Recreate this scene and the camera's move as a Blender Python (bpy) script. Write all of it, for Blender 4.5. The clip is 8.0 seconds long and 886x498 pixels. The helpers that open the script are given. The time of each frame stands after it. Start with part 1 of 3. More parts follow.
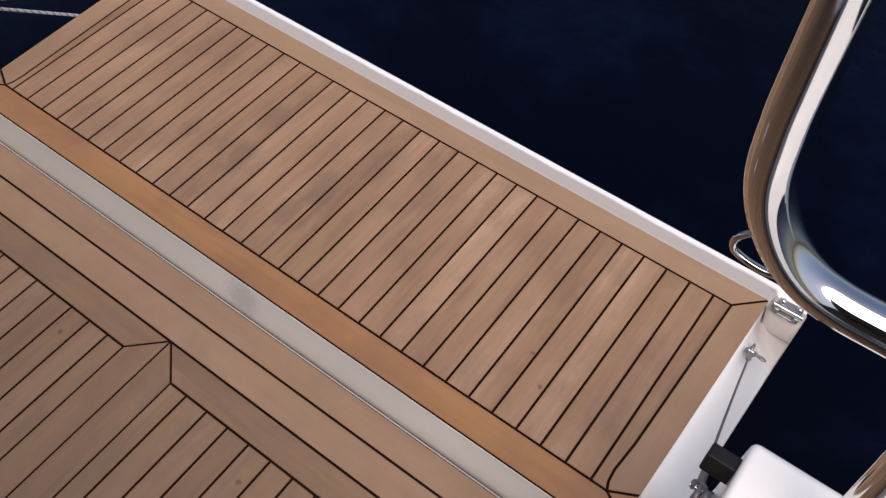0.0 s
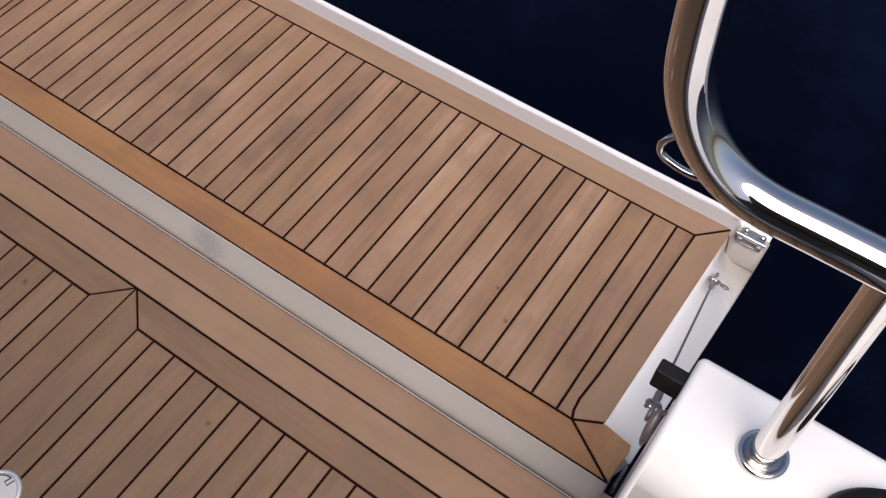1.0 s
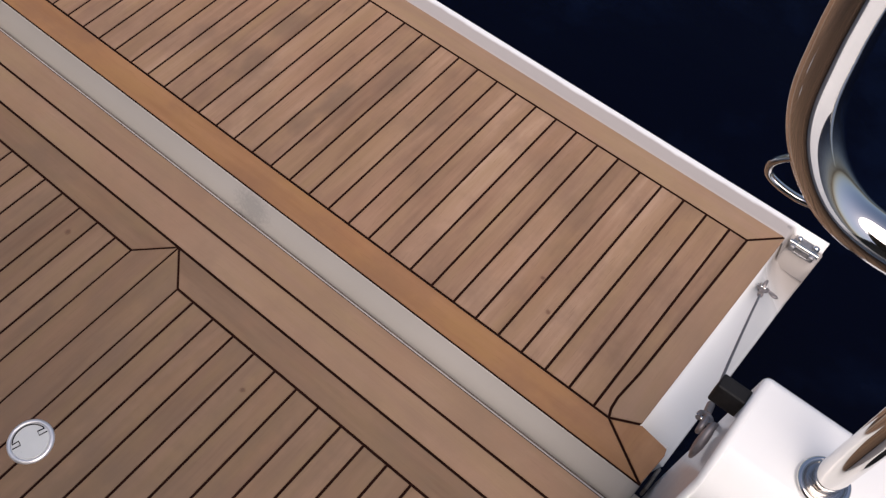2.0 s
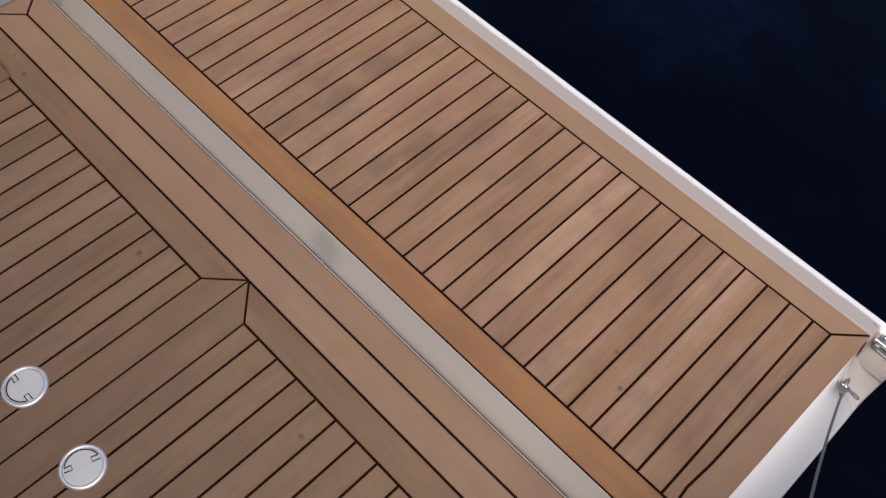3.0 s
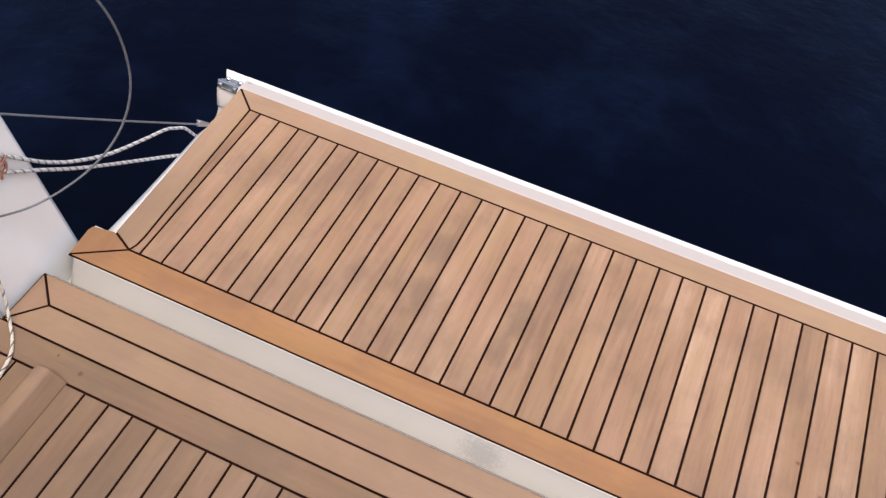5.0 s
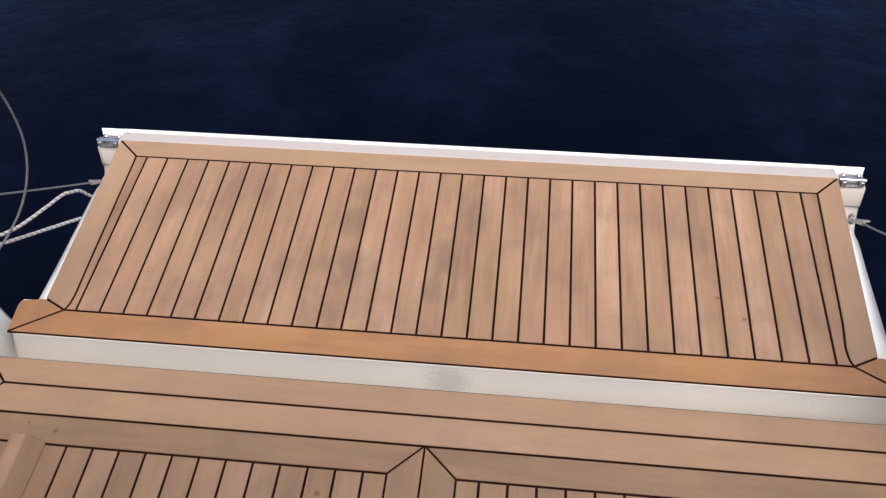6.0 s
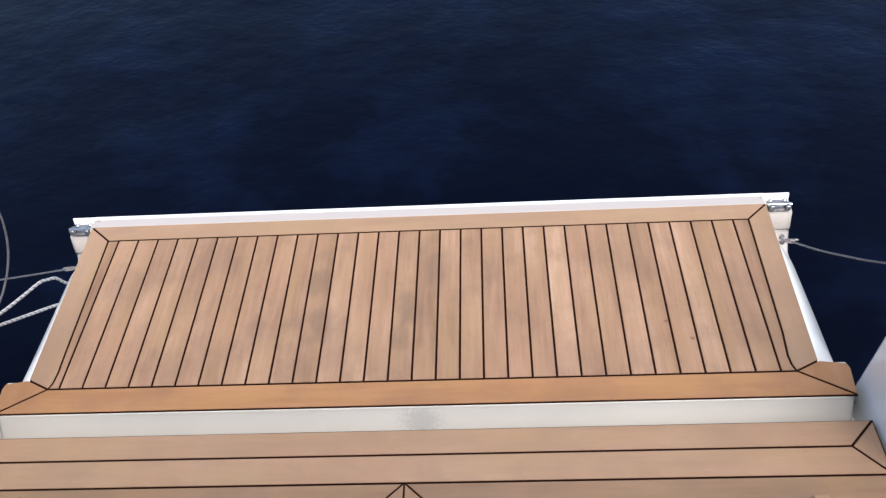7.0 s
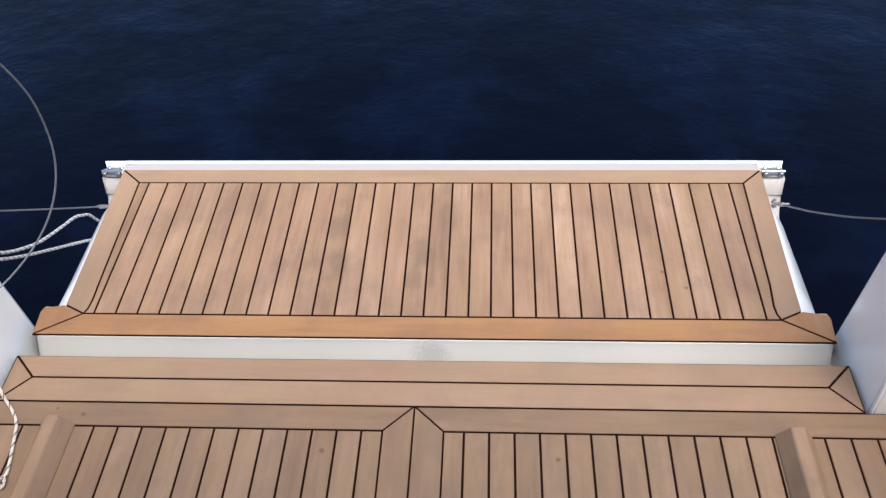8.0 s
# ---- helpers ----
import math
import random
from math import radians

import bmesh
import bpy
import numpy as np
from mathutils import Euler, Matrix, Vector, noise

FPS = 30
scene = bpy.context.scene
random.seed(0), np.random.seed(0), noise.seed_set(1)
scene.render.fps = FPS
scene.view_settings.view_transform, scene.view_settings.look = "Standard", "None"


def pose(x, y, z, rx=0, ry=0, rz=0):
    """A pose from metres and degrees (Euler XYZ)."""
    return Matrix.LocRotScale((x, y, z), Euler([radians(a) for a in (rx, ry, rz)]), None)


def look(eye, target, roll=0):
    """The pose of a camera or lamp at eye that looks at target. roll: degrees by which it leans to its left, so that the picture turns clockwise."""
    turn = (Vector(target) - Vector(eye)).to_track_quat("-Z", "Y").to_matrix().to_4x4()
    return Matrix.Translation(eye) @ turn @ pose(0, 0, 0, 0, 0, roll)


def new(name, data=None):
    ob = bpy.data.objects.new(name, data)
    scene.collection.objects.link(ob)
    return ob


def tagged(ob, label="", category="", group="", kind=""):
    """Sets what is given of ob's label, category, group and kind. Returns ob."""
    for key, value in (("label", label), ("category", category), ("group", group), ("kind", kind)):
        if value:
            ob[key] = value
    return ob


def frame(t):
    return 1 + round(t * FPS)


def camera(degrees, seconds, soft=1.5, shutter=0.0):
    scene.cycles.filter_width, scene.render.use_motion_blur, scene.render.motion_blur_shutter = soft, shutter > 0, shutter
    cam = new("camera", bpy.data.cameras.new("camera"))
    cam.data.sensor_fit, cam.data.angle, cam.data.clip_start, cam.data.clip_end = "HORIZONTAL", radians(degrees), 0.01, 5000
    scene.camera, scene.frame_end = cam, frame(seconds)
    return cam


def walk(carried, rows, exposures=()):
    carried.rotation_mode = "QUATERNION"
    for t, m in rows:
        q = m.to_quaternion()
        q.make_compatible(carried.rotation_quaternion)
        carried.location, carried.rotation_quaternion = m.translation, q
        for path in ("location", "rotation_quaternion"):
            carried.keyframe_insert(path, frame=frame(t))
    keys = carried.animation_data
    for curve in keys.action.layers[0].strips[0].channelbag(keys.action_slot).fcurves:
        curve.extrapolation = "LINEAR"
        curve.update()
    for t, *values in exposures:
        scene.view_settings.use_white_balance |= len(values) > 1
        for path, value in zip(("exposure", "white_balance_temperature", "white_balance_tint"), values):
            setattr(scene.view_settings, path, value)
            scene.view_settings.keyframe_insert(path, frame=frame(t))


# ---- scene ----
cam = camera(53.3, 8.0, soft=1.3)
PATH = [
    (0, (0.854, -0.588, 1.414), (0.186, 0.355, -0.218), 1.48),
    (0.5, (0.894, -0.581, 1.395), (0.255, 0.359, -0.25), 0.81),
    (1, (0.905, -0.586, 1.398), (0.31, 0.307, -0.29), 1.11),
    (1.2, (0.906, -0.585, 1.39), (0.317, 0.287, -0.311), 1.03),
    (2.3, (0.806, -0.591, 1.387), (0.201, 0.219, -0.339), 5.44),
    (2.5, (0.781, -0.586, 1.384), (0.159, 0.216, -0.339), 5.92),
    (3, (0.73, -0.602, 1.378), (0.063, 0.22, -0.319), 7.23),
    (3.5, (0.664, -0.595, 1.403), (-0.048, 0.262, -0.258), 7.39),
    (4, (0.554, -0.608, 1.406), (-0.204, 0.368, -0.167), 8.77),
    (4.2, (0.488, -0.611, 1.405), (-0.27, 0.422, -0.131), 9.71),
    (5.3, (0.072, -0.861, 1.428), (-0.189, 0.338, -0.151), 4.81),
    (5.5, (0.109, -0.908, 1.425), (-0.145, 0.315, -0.137), 1.33),
    (6, (0.152, -0.984, 1.425), (-0.032, 0.305, -0.094), -2.59),
    (6.5, (0.167, -1.033, 1.438), (0.034, 0.316, -0.033), -5.19),
    (7, (0.18, -1.116, 1.46), (0.064, 0.316, 0.068), -5.14),
    (7.5, (0.166, -1.214, 1.472), (0.054, 0.242, 0.105), -4.14),
    (8, (0.153, -1.278, 1.488), (0.041, 0.135, 0.077), -2.90),
]
walk(cam, [(t, look(eye, target, roll)) for t, eye, target, roll in PATH], exposures=[(0, 0.22, 6850, 15), (1.2, 0.24, 6850, 15), (2.5, 0.12, 6900, 15), (3.0, 0.10, 6900, 14), (3.5, 0.32, 6660, 12), (4.2, 0.54, 6650, 11), (5.3, 0.98, 6850, 12), (5.5, 0.95, 6850, 12), (6.0, 0.82, 6800, 10), (7.0, 1.02, 6380, 7), (8.0, 1.06, 6230, 6)])

# ---- world, sun, exposure ----
world = bpy.data.worlds.new("sky")
scene.world = world
world.use_nodes = True
wn = world.node_tree.nodes
sky = wn.new("ShaderNodeTexSky")
sky.sky_type = "NISHITA"
sky.sun_disc = False
sky.dust_density, sky.air_density, sky.ozone_density = 4.0, 1.0, 3.5
SUN_EL, SUN_AZ = 64.0, 155.0  # degrees above the sea, degrees clockwise from dead astern
sky.sun_elevation, sky.sun_rotation = radians(SUN_EL), radians(SUN_AZ)
world.node_tree.links.new(sky.outputs["Color"], wn["Background"].inputs["Color"])
wn["Background"].inputs["Strength"].default_value = 0.125
sun = new("sun", bpy.data.lights.new("sun", "SUN"))
sun.data.energy, sun.data.angle, sun.data.color = 2.4, radians(60), (1.0, 0.95, 0.90)
az, el = radians(SUN_AZ), radians(SUN_EL)
sun.matrix_world = look((math.sin(az) * math.cos(el) * 9, math.cos(az) * math.cos(el) * 9, math.sin(el) * 9), (0, 0, 0))


# ---- materials ----
def nodes_of(name):
    m = bpy.data.materials.new(name)
    m.use_nodes = True
    return m, m.node_tree.nodes, m.node_tree.links, m.node_tree.nodes["Principled BSDF"]


def noise_node(nd, lk, vec, scale, detail=3.0, rough=0.55):
    n = nd.new("ShaderNodeTexNoise")
    n.inputs["Scale"].default_value = scale
    n.inputs["Detail"].default_value = detail
    n.inputs["Roughness"].default_value = rough
    if vec is not None:
        lk.new(vec, n.inputs["Vector"])
    return n.outputs["Fac"]


def ramp(nd, lk, fac, stops):
    r = nd.new("ShaderNodeValToRGB")
    r.color_ramp.elements[0].position, r.color_ramp.elements[0].color = stops[0][0], (*stops[0][1], 1)
    r.color_ramp.elements[1].position, r.color_ramp.elements[1].color = stops[-1][0], (*stops[-1][1], 1)
    for p, c in stops[1:-1]:
        r.color_ramp.elements.new(p).color = (*c, 1)
    lk.new(fac, r.inputs["Fac"])
    return r.outputs["Color"]


def mix(nd, lk, fac, a, b, how="MIX"):
    m = nd.new("ShaderNodeMix")
    m.data_type, m.blend_type = "RGBA", how
    for key, v in ((0, fac), (6, a), (7, b)):
        if hasattr(v, "is_linked"):
            lk.new(v, m.inputs[key])
        elif key == 0:
            m.inputs[0].default_value = v
        else:
            m.inputs[key].default_value = (*v, 1)
    return m.outputs[2]


def maths(nd, lk, op, a, b=0.0, c=0.0):
    m = nd.new("ShaderNodeMath")
    m.operation = op
    for key, v in enumerate((a, b, c)):
        if hasattr(v, "is_linked"):
            lk.new(v, m.inputs[key])
        else:
            m.inputs[key].default_value = v
    return m.outputs[0]


def bump(nd, lk, bsdf, height, strength, distance):
    b = nd.new("ShaderNodeBump")
    b.inputs["Strength"].default_value, b.inputs["Distance"].default_value = strength, distance
    lk.new(height, b.inputs["Height"])
    lk.new(b.outputs["Normal"], bsdf.inputs["Normal"])


def near_point(nd, lk, pos, p, r, rag=160):
    """1 at the point, falling to 0 at r, with a ragged edge."""
    d = nd.new("ShaderNodeVectorMath")
    d.operation = "DISTANCE"
    lk.new(pos, d.inputs[0])
    d.inputs[1].default_value = p
    ragged = maths(nd, lk, "MULTIPLY_ADD", noise_node(nd, lk, pos, rag, 2), r * 0.9, d.outputs["Value"])
    m = nd.new("ShaderNodeMapRange")
    m.interpolation_type = "SMOOTHSTEP"
    lk.new(ragged, m.inputs["Value"])
    m.inputs["From Min"].default_value, m.inputs["From Max"].default_value = r * 0.7, r * 1.45
    m.inputs["To Min"].default_value, m.inputs["To Max"].default_value = 1, 0
    return m.outputs["Result"]


KNOTS = [((0.543, 0.142, 0), 0.0058), ((0.590, 0.092, 0), 0.0066), ((-0.181, -0.340, -0.012), 0.008), ((0.282, -0.351, -0.012), 0.007), ((-0.747, -0.250, -0.012), 0.004), ((-0.688, -0.264, -0.012), 0.0065), ((-0.213, -0.616, -0.012), 0.0065), ((-0.091, -0.678, -0.012), 0.006)]


# dull grey-brown weather stains: place, radius, strength
STAINS = [((-0.225, 0.290, 0), 0.055, 0.55), ((-0.205, 0.165, 0), 0.050, 0.45), ((-0.010, 0.205, 0), 0.060, 0.55), ((-0.030, 0.120, 0), 0.040, 0.45), ((0.050, 0.330, 0), 0.060, 0.35), ((0.165, 0.300, 0), 0.045, 0.3), ((-0.350, 0.150, 0), 0.045, 0.3)]


def teak(name, dark, mid, pale, grey, rough=0.62, spread=1.0, blotch=0.5):
    """Oiled boat teak: long grain along the board, a tone of its own for each board, cloudy grey weathering."""
    m, nd, lk, bsdf = nodes_of(name)
    tc, info, geo = nd.new("ShaderNodeTexCoord"), nd.new("ShaderNodeObjectInfo"), nd.new("ShaderNodeNewGeometry")
    off = nd.new("ShaderNodeVectorMath")
    off.operation = "MULTIPLY_ADD"
    lk.new(info.outputs["Random"], off.inputs[0])
    off.inputs[1].default_value = (37.0, 91.0, 13.0)
    lk.new(tc.outputs["Object"], off.inputs[2])
    mp = nd.new("ShaderNodeMapping")
    mp.inputs["Scale"].default_value = (95, 5.5, 95)
    lk.new(off.outputs[0], mp.inputs["Vector"])
    grain = noise_node(nd, lk, mp.outputs[0], 1.0, 5, 0.6)
    mp2 = nd.new("ShaderNodeMapping")
    mp2.inputs["Scale"].default_value = (22, 3.0, 22)
    lk.new(off.outputs[0], mp2.inputs["Vector"])
    band = noise_node(nd, lk, mp2.outputs[0], 1.0, 3)
    fine = nd.new("ShaderNodeMapping")
    fine.inputs["Scale"].default_value = (420, 26, 420)
    lk.new(off.outputs[0], fine.inputs["Vector"])
    pores = noise_node(nd, lk, fine.outputs[0], 1.0, 2)
    own = nd.new("ShaderNodeSeparateColor")
    lk.new(info.outputs["Color"], own.inputs[0])
    tone = maths(nd, lk, "MULTIPLY_ADD", own.outputs[0], 0.62 * spread, 0.31 * (1 - spread) - 0.07)
    tone = maths(nd, lk, "MULTIPLY_ADD", band, 1.05, tone)
    tone = maths(nd, lk, "MULTIPLY_ADD", grain, 0.58, tone)
    tone = maths(nd, lk, "SUBTRACT", tone, 0.535)
    col = ramp(nd, lk, tone, [(0.12, dark), (0.5, mid), (0.88, pale)])
    mp4 = nd.new("ShaderNodeMapping")
    mp4.inputs["Scale"].default_value = (30, 4.5, 30)
    mp4.inputs["Location"].default_value = (5.3, 2.1, 0.7)
    lk.new(off.outputs[0], mp4.inputs["Vector"])
    ochre = nd.new("ShaderNodeMapRange")
    lk.new(noise_node(nd, lk, mp4.outputs[0], 1.0, 3), ochre.inputs["Value"])
    ochre.inputs["From Min"].default_value, ochre.inputs["From Max"].default_value = 0.42, 0.68
    ochre.inputs["To Max"].default_value = 0.55
    col = mix(nd, lk, ochre.outputs["Result"], col, tuple(c * k for c, k in zip(mid, (1.03, 1.09, 0.90))))
    shift = nd.new("ShaderNodeMapping")
    shift.inputs["Location"].default_value = (3.7, 8.2, 0.0)
    shift.inputs["Scale"].default_value = (1.0, 0.55, 1.0)
    lk.new(geo.outputs["Position"], shift.inputs["Vector"])
    rose = nd.new("ShaderNodeMapRange")
    lk.new(maths(nd, lk, "MULTIPLY_ADD", band, 0.35, noise_node(nd, lk, shift.outputs[0], 6.5, 4, 0.6)), rose.inputs["Value"])
    rose.inputs["From Min"].default_value, rose.inputs["From Max"].default_value = 0.64, 0.86
    rose.inputs["To Max"].default_value = 0.36
    col = mix(nd, lk, rose.outputs["Result"], col, tuple(c * k for c, k in zip(mid, (0.99, 0.86, 0.83))))
    cloud = noise_node(nd, lk, geo.outputs["Position"], 4.6, 5, 0.62)
    cf = nd.new("ShaderNodeMapRange")
    lk.new(cloud, cf.inputs["Value"])
    cf.inputs["From Min"].default_value, cf.inputs["From Max"].default_value = 0.48, 0.72
    cf.inputs["To Max"].default_value = min(1.0, blotch * 1.3)
    col = mix(nd, lk, cf.outputs["Result"], col, grey)
    mp3 = nd.new("ShaderNodeMapping")
    mp3.inputs["Scale"].default_value = (9, 7, 9)
    lk.new(off.outputs[0], mp3.inputs["Vector"])
    smudge = noise_node(nd, lk, mp3.outputs[0], 1.0, 4, 0.65)
    sf = nd.new("ShaderNodeMapRange")
    lk.new(smudge, sf.inputs["Value"])
    sf.inputs["From Min"].default_value, sf.inputs["From Max"].default_value = 0.50, 0.68
    sf.inputs["To Max"].default_value = blotch
    col = mix(nd, lk, sf.outputs["Result"], col, grey)
    squeeze = nd.new("ShaderNodeMapping")
    squeeze.inputs["Scale"].default_value = (1.0, 0.6, 1.0)
    lk.new(geo.outputs["Position"], squeeze.inputs["Vector"])
    for (px, py, pz), r, much in STAINS:
        patch = near_point(nd, lk, squeeze.outputs[0], (px, py * 0.6, pz), r * 0.8, 22)
        patch = maths(nd, lk, "MULTIPLY", patch, maths(nd, lk, "MULTIPLY_ADD", band, 1.1, 0.3))
        col = mix(nd, lk, maths(nd, lk, "MULTIPLY", patch, much), col, (0.135, 0.088, 0.062))
    pf = nd.new("ShaderNodeMapRange")
    lk.new(pores, pf.inputs["Value"])
    pf.inputs["From Min"].default_value, pf.inputs["From Max"].default_value = 0.62, 0.8
    pf.inputs["To Max"].default_value = 0.55
    col = mix(nd, lk, pf.outputs["Result"], col, dark)
    for p, r in KNOTS:
        col = mix(nd, lk, maths(nd, lk, "MULTIPLY", near_point(nd, lk, geo.outputs["Position"], p, r), 0.6), col, (0.09, 0.04, 0.025))
    lk.new(col, bsdf.inputs["Base Color"])
    rr = maths(nd, lk, "MULTIPLY_ADD", band, 0.2, rough - 0.1)
    lk.new(rr, bsdf.inputs["Roughness"])
    bsdf.inputs["Specular IOR Level"].default_value = 0.3
    h = maths(nd, lk, "MULTIPLY_ADD", pores, -0.6, grain)
    bump(nd, lk, bsdf, h, 0.25, 0.0012)
    return m


TEAK = teak("teak", (0.172, 0.095, 0.057), (0.282, 0.167, 0.104), (0.402, 0.260, 0.174), (0.180, 0.109, 0.074), spread=0.6, blotch=0.48)
TEAK_MARGIN = teak("teak_margin", (0.240, 0.148, 0.091), (0.292, 0.183, 0.117), (0.340, 0.219, 0.146), (0.240, 0.151, 0.098), spread=0.3, blotch=0.5)
TEAK_HONEY = teak("teak_honey", (0.240, 0.114, 0.050), (0.308, 0.156, 0.072), (0.360, 0.192, 0.092), (0.225, 0.115, 0.063), rough=0.5, spread=0.3, blotch=0.5)
TEAK_GREY = teak("teak_grey", (0.170, 0.102, 0.062), (0.232, 0.141, 0.087), (0.292, 0.182, 0.116), (0.176, 0.115, 0.076), spread=0.8)


def plain(name, colour, rough, metal=0.0, vary=0.08, scale=9.0, relief=0.0, fine=160.0, coat=0.0):
    m, nd, lk, bsdf = nodes_of(name)
    tc = nd.new("ShaderNodeTexCoord")
    n = noise_node(nd, lk, tc.outputs["Object"], scale, 4)
    col = ramp(nd, lk, n, [(0.3, tuple(c * (1 - vary) for c in colour)), (0.7, tuple(min(1, c * (1 + vary)) for c in colour))])
    lk.new(col, bsdf.inputs["Base Color"])
    bsdf.inputs["Metallic"].default_value = metal
    f = noise_node(nd, lk, tc.outputs["Object"], fine, 2)
    lk.new(maths(nd, lk, "MULTIPLY_ADD", f, rough * 0.4, rough * 0.8), bsdf.inputs["Roughness"])
    bsdf.inputs["Coat Weight"].default_value = coat
    if relief:
        bump(nd, lk, bsdf, f, 0.3, relief)
    return m


CAULK = plain("caulk", (0.018, 0.007, 0.005), 0.85, vary=0.3, scale=40)
CAULK.node_tree.nodes["Principled BSDF"].inputs["Specular IOR Level"].default_value = 0.03
GELCOAT = plain("gelcoat", (0.86, 0.85, 0.83), 0.22, vary=0.02, scale=5, coat=0.3)
STEEL = plain("polished_steel", (0.66, 0.64, 0.62), 0.06, 1.0, vary=0.05, scale=14)
STEEL_DULL = plain("satin_steel", (0.55, 0.54, 0.53), 0.25, 1.0, vary=0.12, scale=60)
STRAP = plain("dull_strap", (0.34, 0.30, 0.29), 0.45, 0.7, vary=0.2, scale=80)
RING = plain("bright_ring", (0.80, 0.79, 0.78), 0.38, 0.75, vary=0.06, scale=60)
CATCH = plain("dark_steel", (0.30, 0.29, 0.29), 0.32, 0.75, vary=0.25, scale=90)
WIRE = plain("steel_wire", (0.15, 0.158, 0.175), 0.45, 0.15, vary=0.2, scale=200)
BLACK = plain("black_rubber", (0.010, 0.010, 0.011), 0.6, vary=0.25, scale=60, relief=0.0004)
BLACK.node_tree.nodes["Principled BSDF"].inputs["Specular IOR Level"].default_value = 0.2
GAP_DARK = plain("gap_dark", (0.10, 0.095, 0.09), 0.6, vary=0.2, scale=60)
GREY_BROWN = plain("grey_brown", (0.150, 0.118, 0.094), 0.85, vary=0.25, scale=40)
GREY_BROWN.node_tree.nodes["Principled BSDF"].inputs["Specular IOR Level"].default_value = 0.1
LID = plain("lid_white", (0.62, 0.63, 0.61), 0.3, 0.0, vary=0.03, scale=30)
ROPE_WHITE = plain("rope_white", (0.50, 0.49, 0.48), 0.85, vary=0.15, scale=220, relief=0.0006, fine=500)
ROPE_DARK = plain("rope_fleck", (0.17, 0.15, 0.15), 0.85, vary=0.3, scale=220, relief=0.0006, fine=500)
ROPE_CREAM = plain("rope_cream", (0.62, 0.55, 0.46), 0.85, vary=0.15, scale=220, relief=0.0006, fine=500)
BRONZE = plain("pink_bronze", (0.62, 0.36, 0.30), 0.25, 0.9, vary=0.1, scale=90)
DARK_SCREEN = plain("dark_screen", (0.10, 0.085, 0.07), 0.9, vary=0.1, scale=5, relief=0.0005, fine=600)


def gutter_gelcoat():
    """Gelcoat with a soft grey patch half way along the gutter."""
    m, nd, lk, bsdf = nodes_of("gutter_gelcoat")
    geo = nd.new("ShaderNodeNewGeometry")
    pos = geo.outputs["Position"]
    base = ramp(nd, lk, noise_node(nd, lk, pos, 3.0, 3), [(0.3, (0.53, 0.50, 0.46)), (0.7, (0.59, 0.555, 0.515))])
    mp = nd.new("ShaderNodeMapping")
    mp.inputs["Scale"].default_value = (1.0, 1.0, 1.2)
    lk.new(pos, mp.inputs["Vector"])
    grey_patch = near_point(nd, lk, mp.outputs[0], (0.02, -0.064, -0.05), 0.06)
    base = mix(nd, lk, maths(nd, lk, "MULTIPLY", grey_patch, 0.42), base, (0.24, 0.235, 0.23))
    speck = near_point(nd, lk, pos, (0.442, -0.072, -0.083), 0.0035)
    lk.new(mix(nd, lk, maths(nd, lk, "MULTIPLY", speck, 0.85), base, (0.06, 0.05, 0.04)), bsdf.inputs["Base Color"])
    bsdf.inputs["Roughness"].default_value = 0.2
    bsdf.inputs["Coat Weight"].default_value = 0.3
    return m


GUTTER = gutter_gelcoat()


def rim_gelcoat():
    """White gelcoat, with a grey band of shade painted in along the edge of the teak."""
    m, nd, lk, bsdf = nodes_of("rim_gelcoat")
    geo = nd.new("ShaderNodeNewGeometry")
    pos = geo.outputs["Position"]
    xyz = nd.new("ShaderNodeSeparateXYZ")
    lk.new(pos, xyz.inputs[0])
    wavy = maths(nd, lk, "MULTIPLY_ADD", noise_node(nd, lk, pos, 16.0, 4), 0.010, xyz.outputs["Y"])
    band_shade = nd.new("ShaderNodeMapRange")
    band_shade.interpolation_type = "SMOOTHSTEP"
    lk.new(wavy, band_shade.inputs["Value"])
    band_shade.inputs["From Min"].default_value, band_shade.inputs["From Max"].default_value = 0.545, 0.556
    band_shade.inputs["To Min"].default_value, band_shade.inputs["To Max"].default_value = 1, 0
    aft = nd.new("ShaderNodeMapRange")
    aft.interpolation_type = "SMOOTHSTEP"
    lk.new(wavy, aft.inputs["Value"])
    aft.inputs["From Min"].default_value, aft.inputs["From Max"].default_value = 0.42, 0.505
    fac = maths(nd, lk, "MULTIPLY", maths(nd, lk, "MULTIPLY", band_shade.outputs["Result"], aft.outputs["Result"]), 0.9)
    # the rim's grey shade beside the teak is mixed into the base colour
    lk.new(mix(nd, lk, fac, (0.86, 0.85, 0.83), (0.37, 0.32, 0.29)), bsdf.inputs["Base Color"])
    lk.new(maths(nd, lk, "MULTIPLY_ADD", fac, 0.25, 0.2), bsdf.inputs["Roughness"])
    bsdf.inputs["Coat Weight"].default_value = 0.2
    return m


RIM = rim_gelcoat()


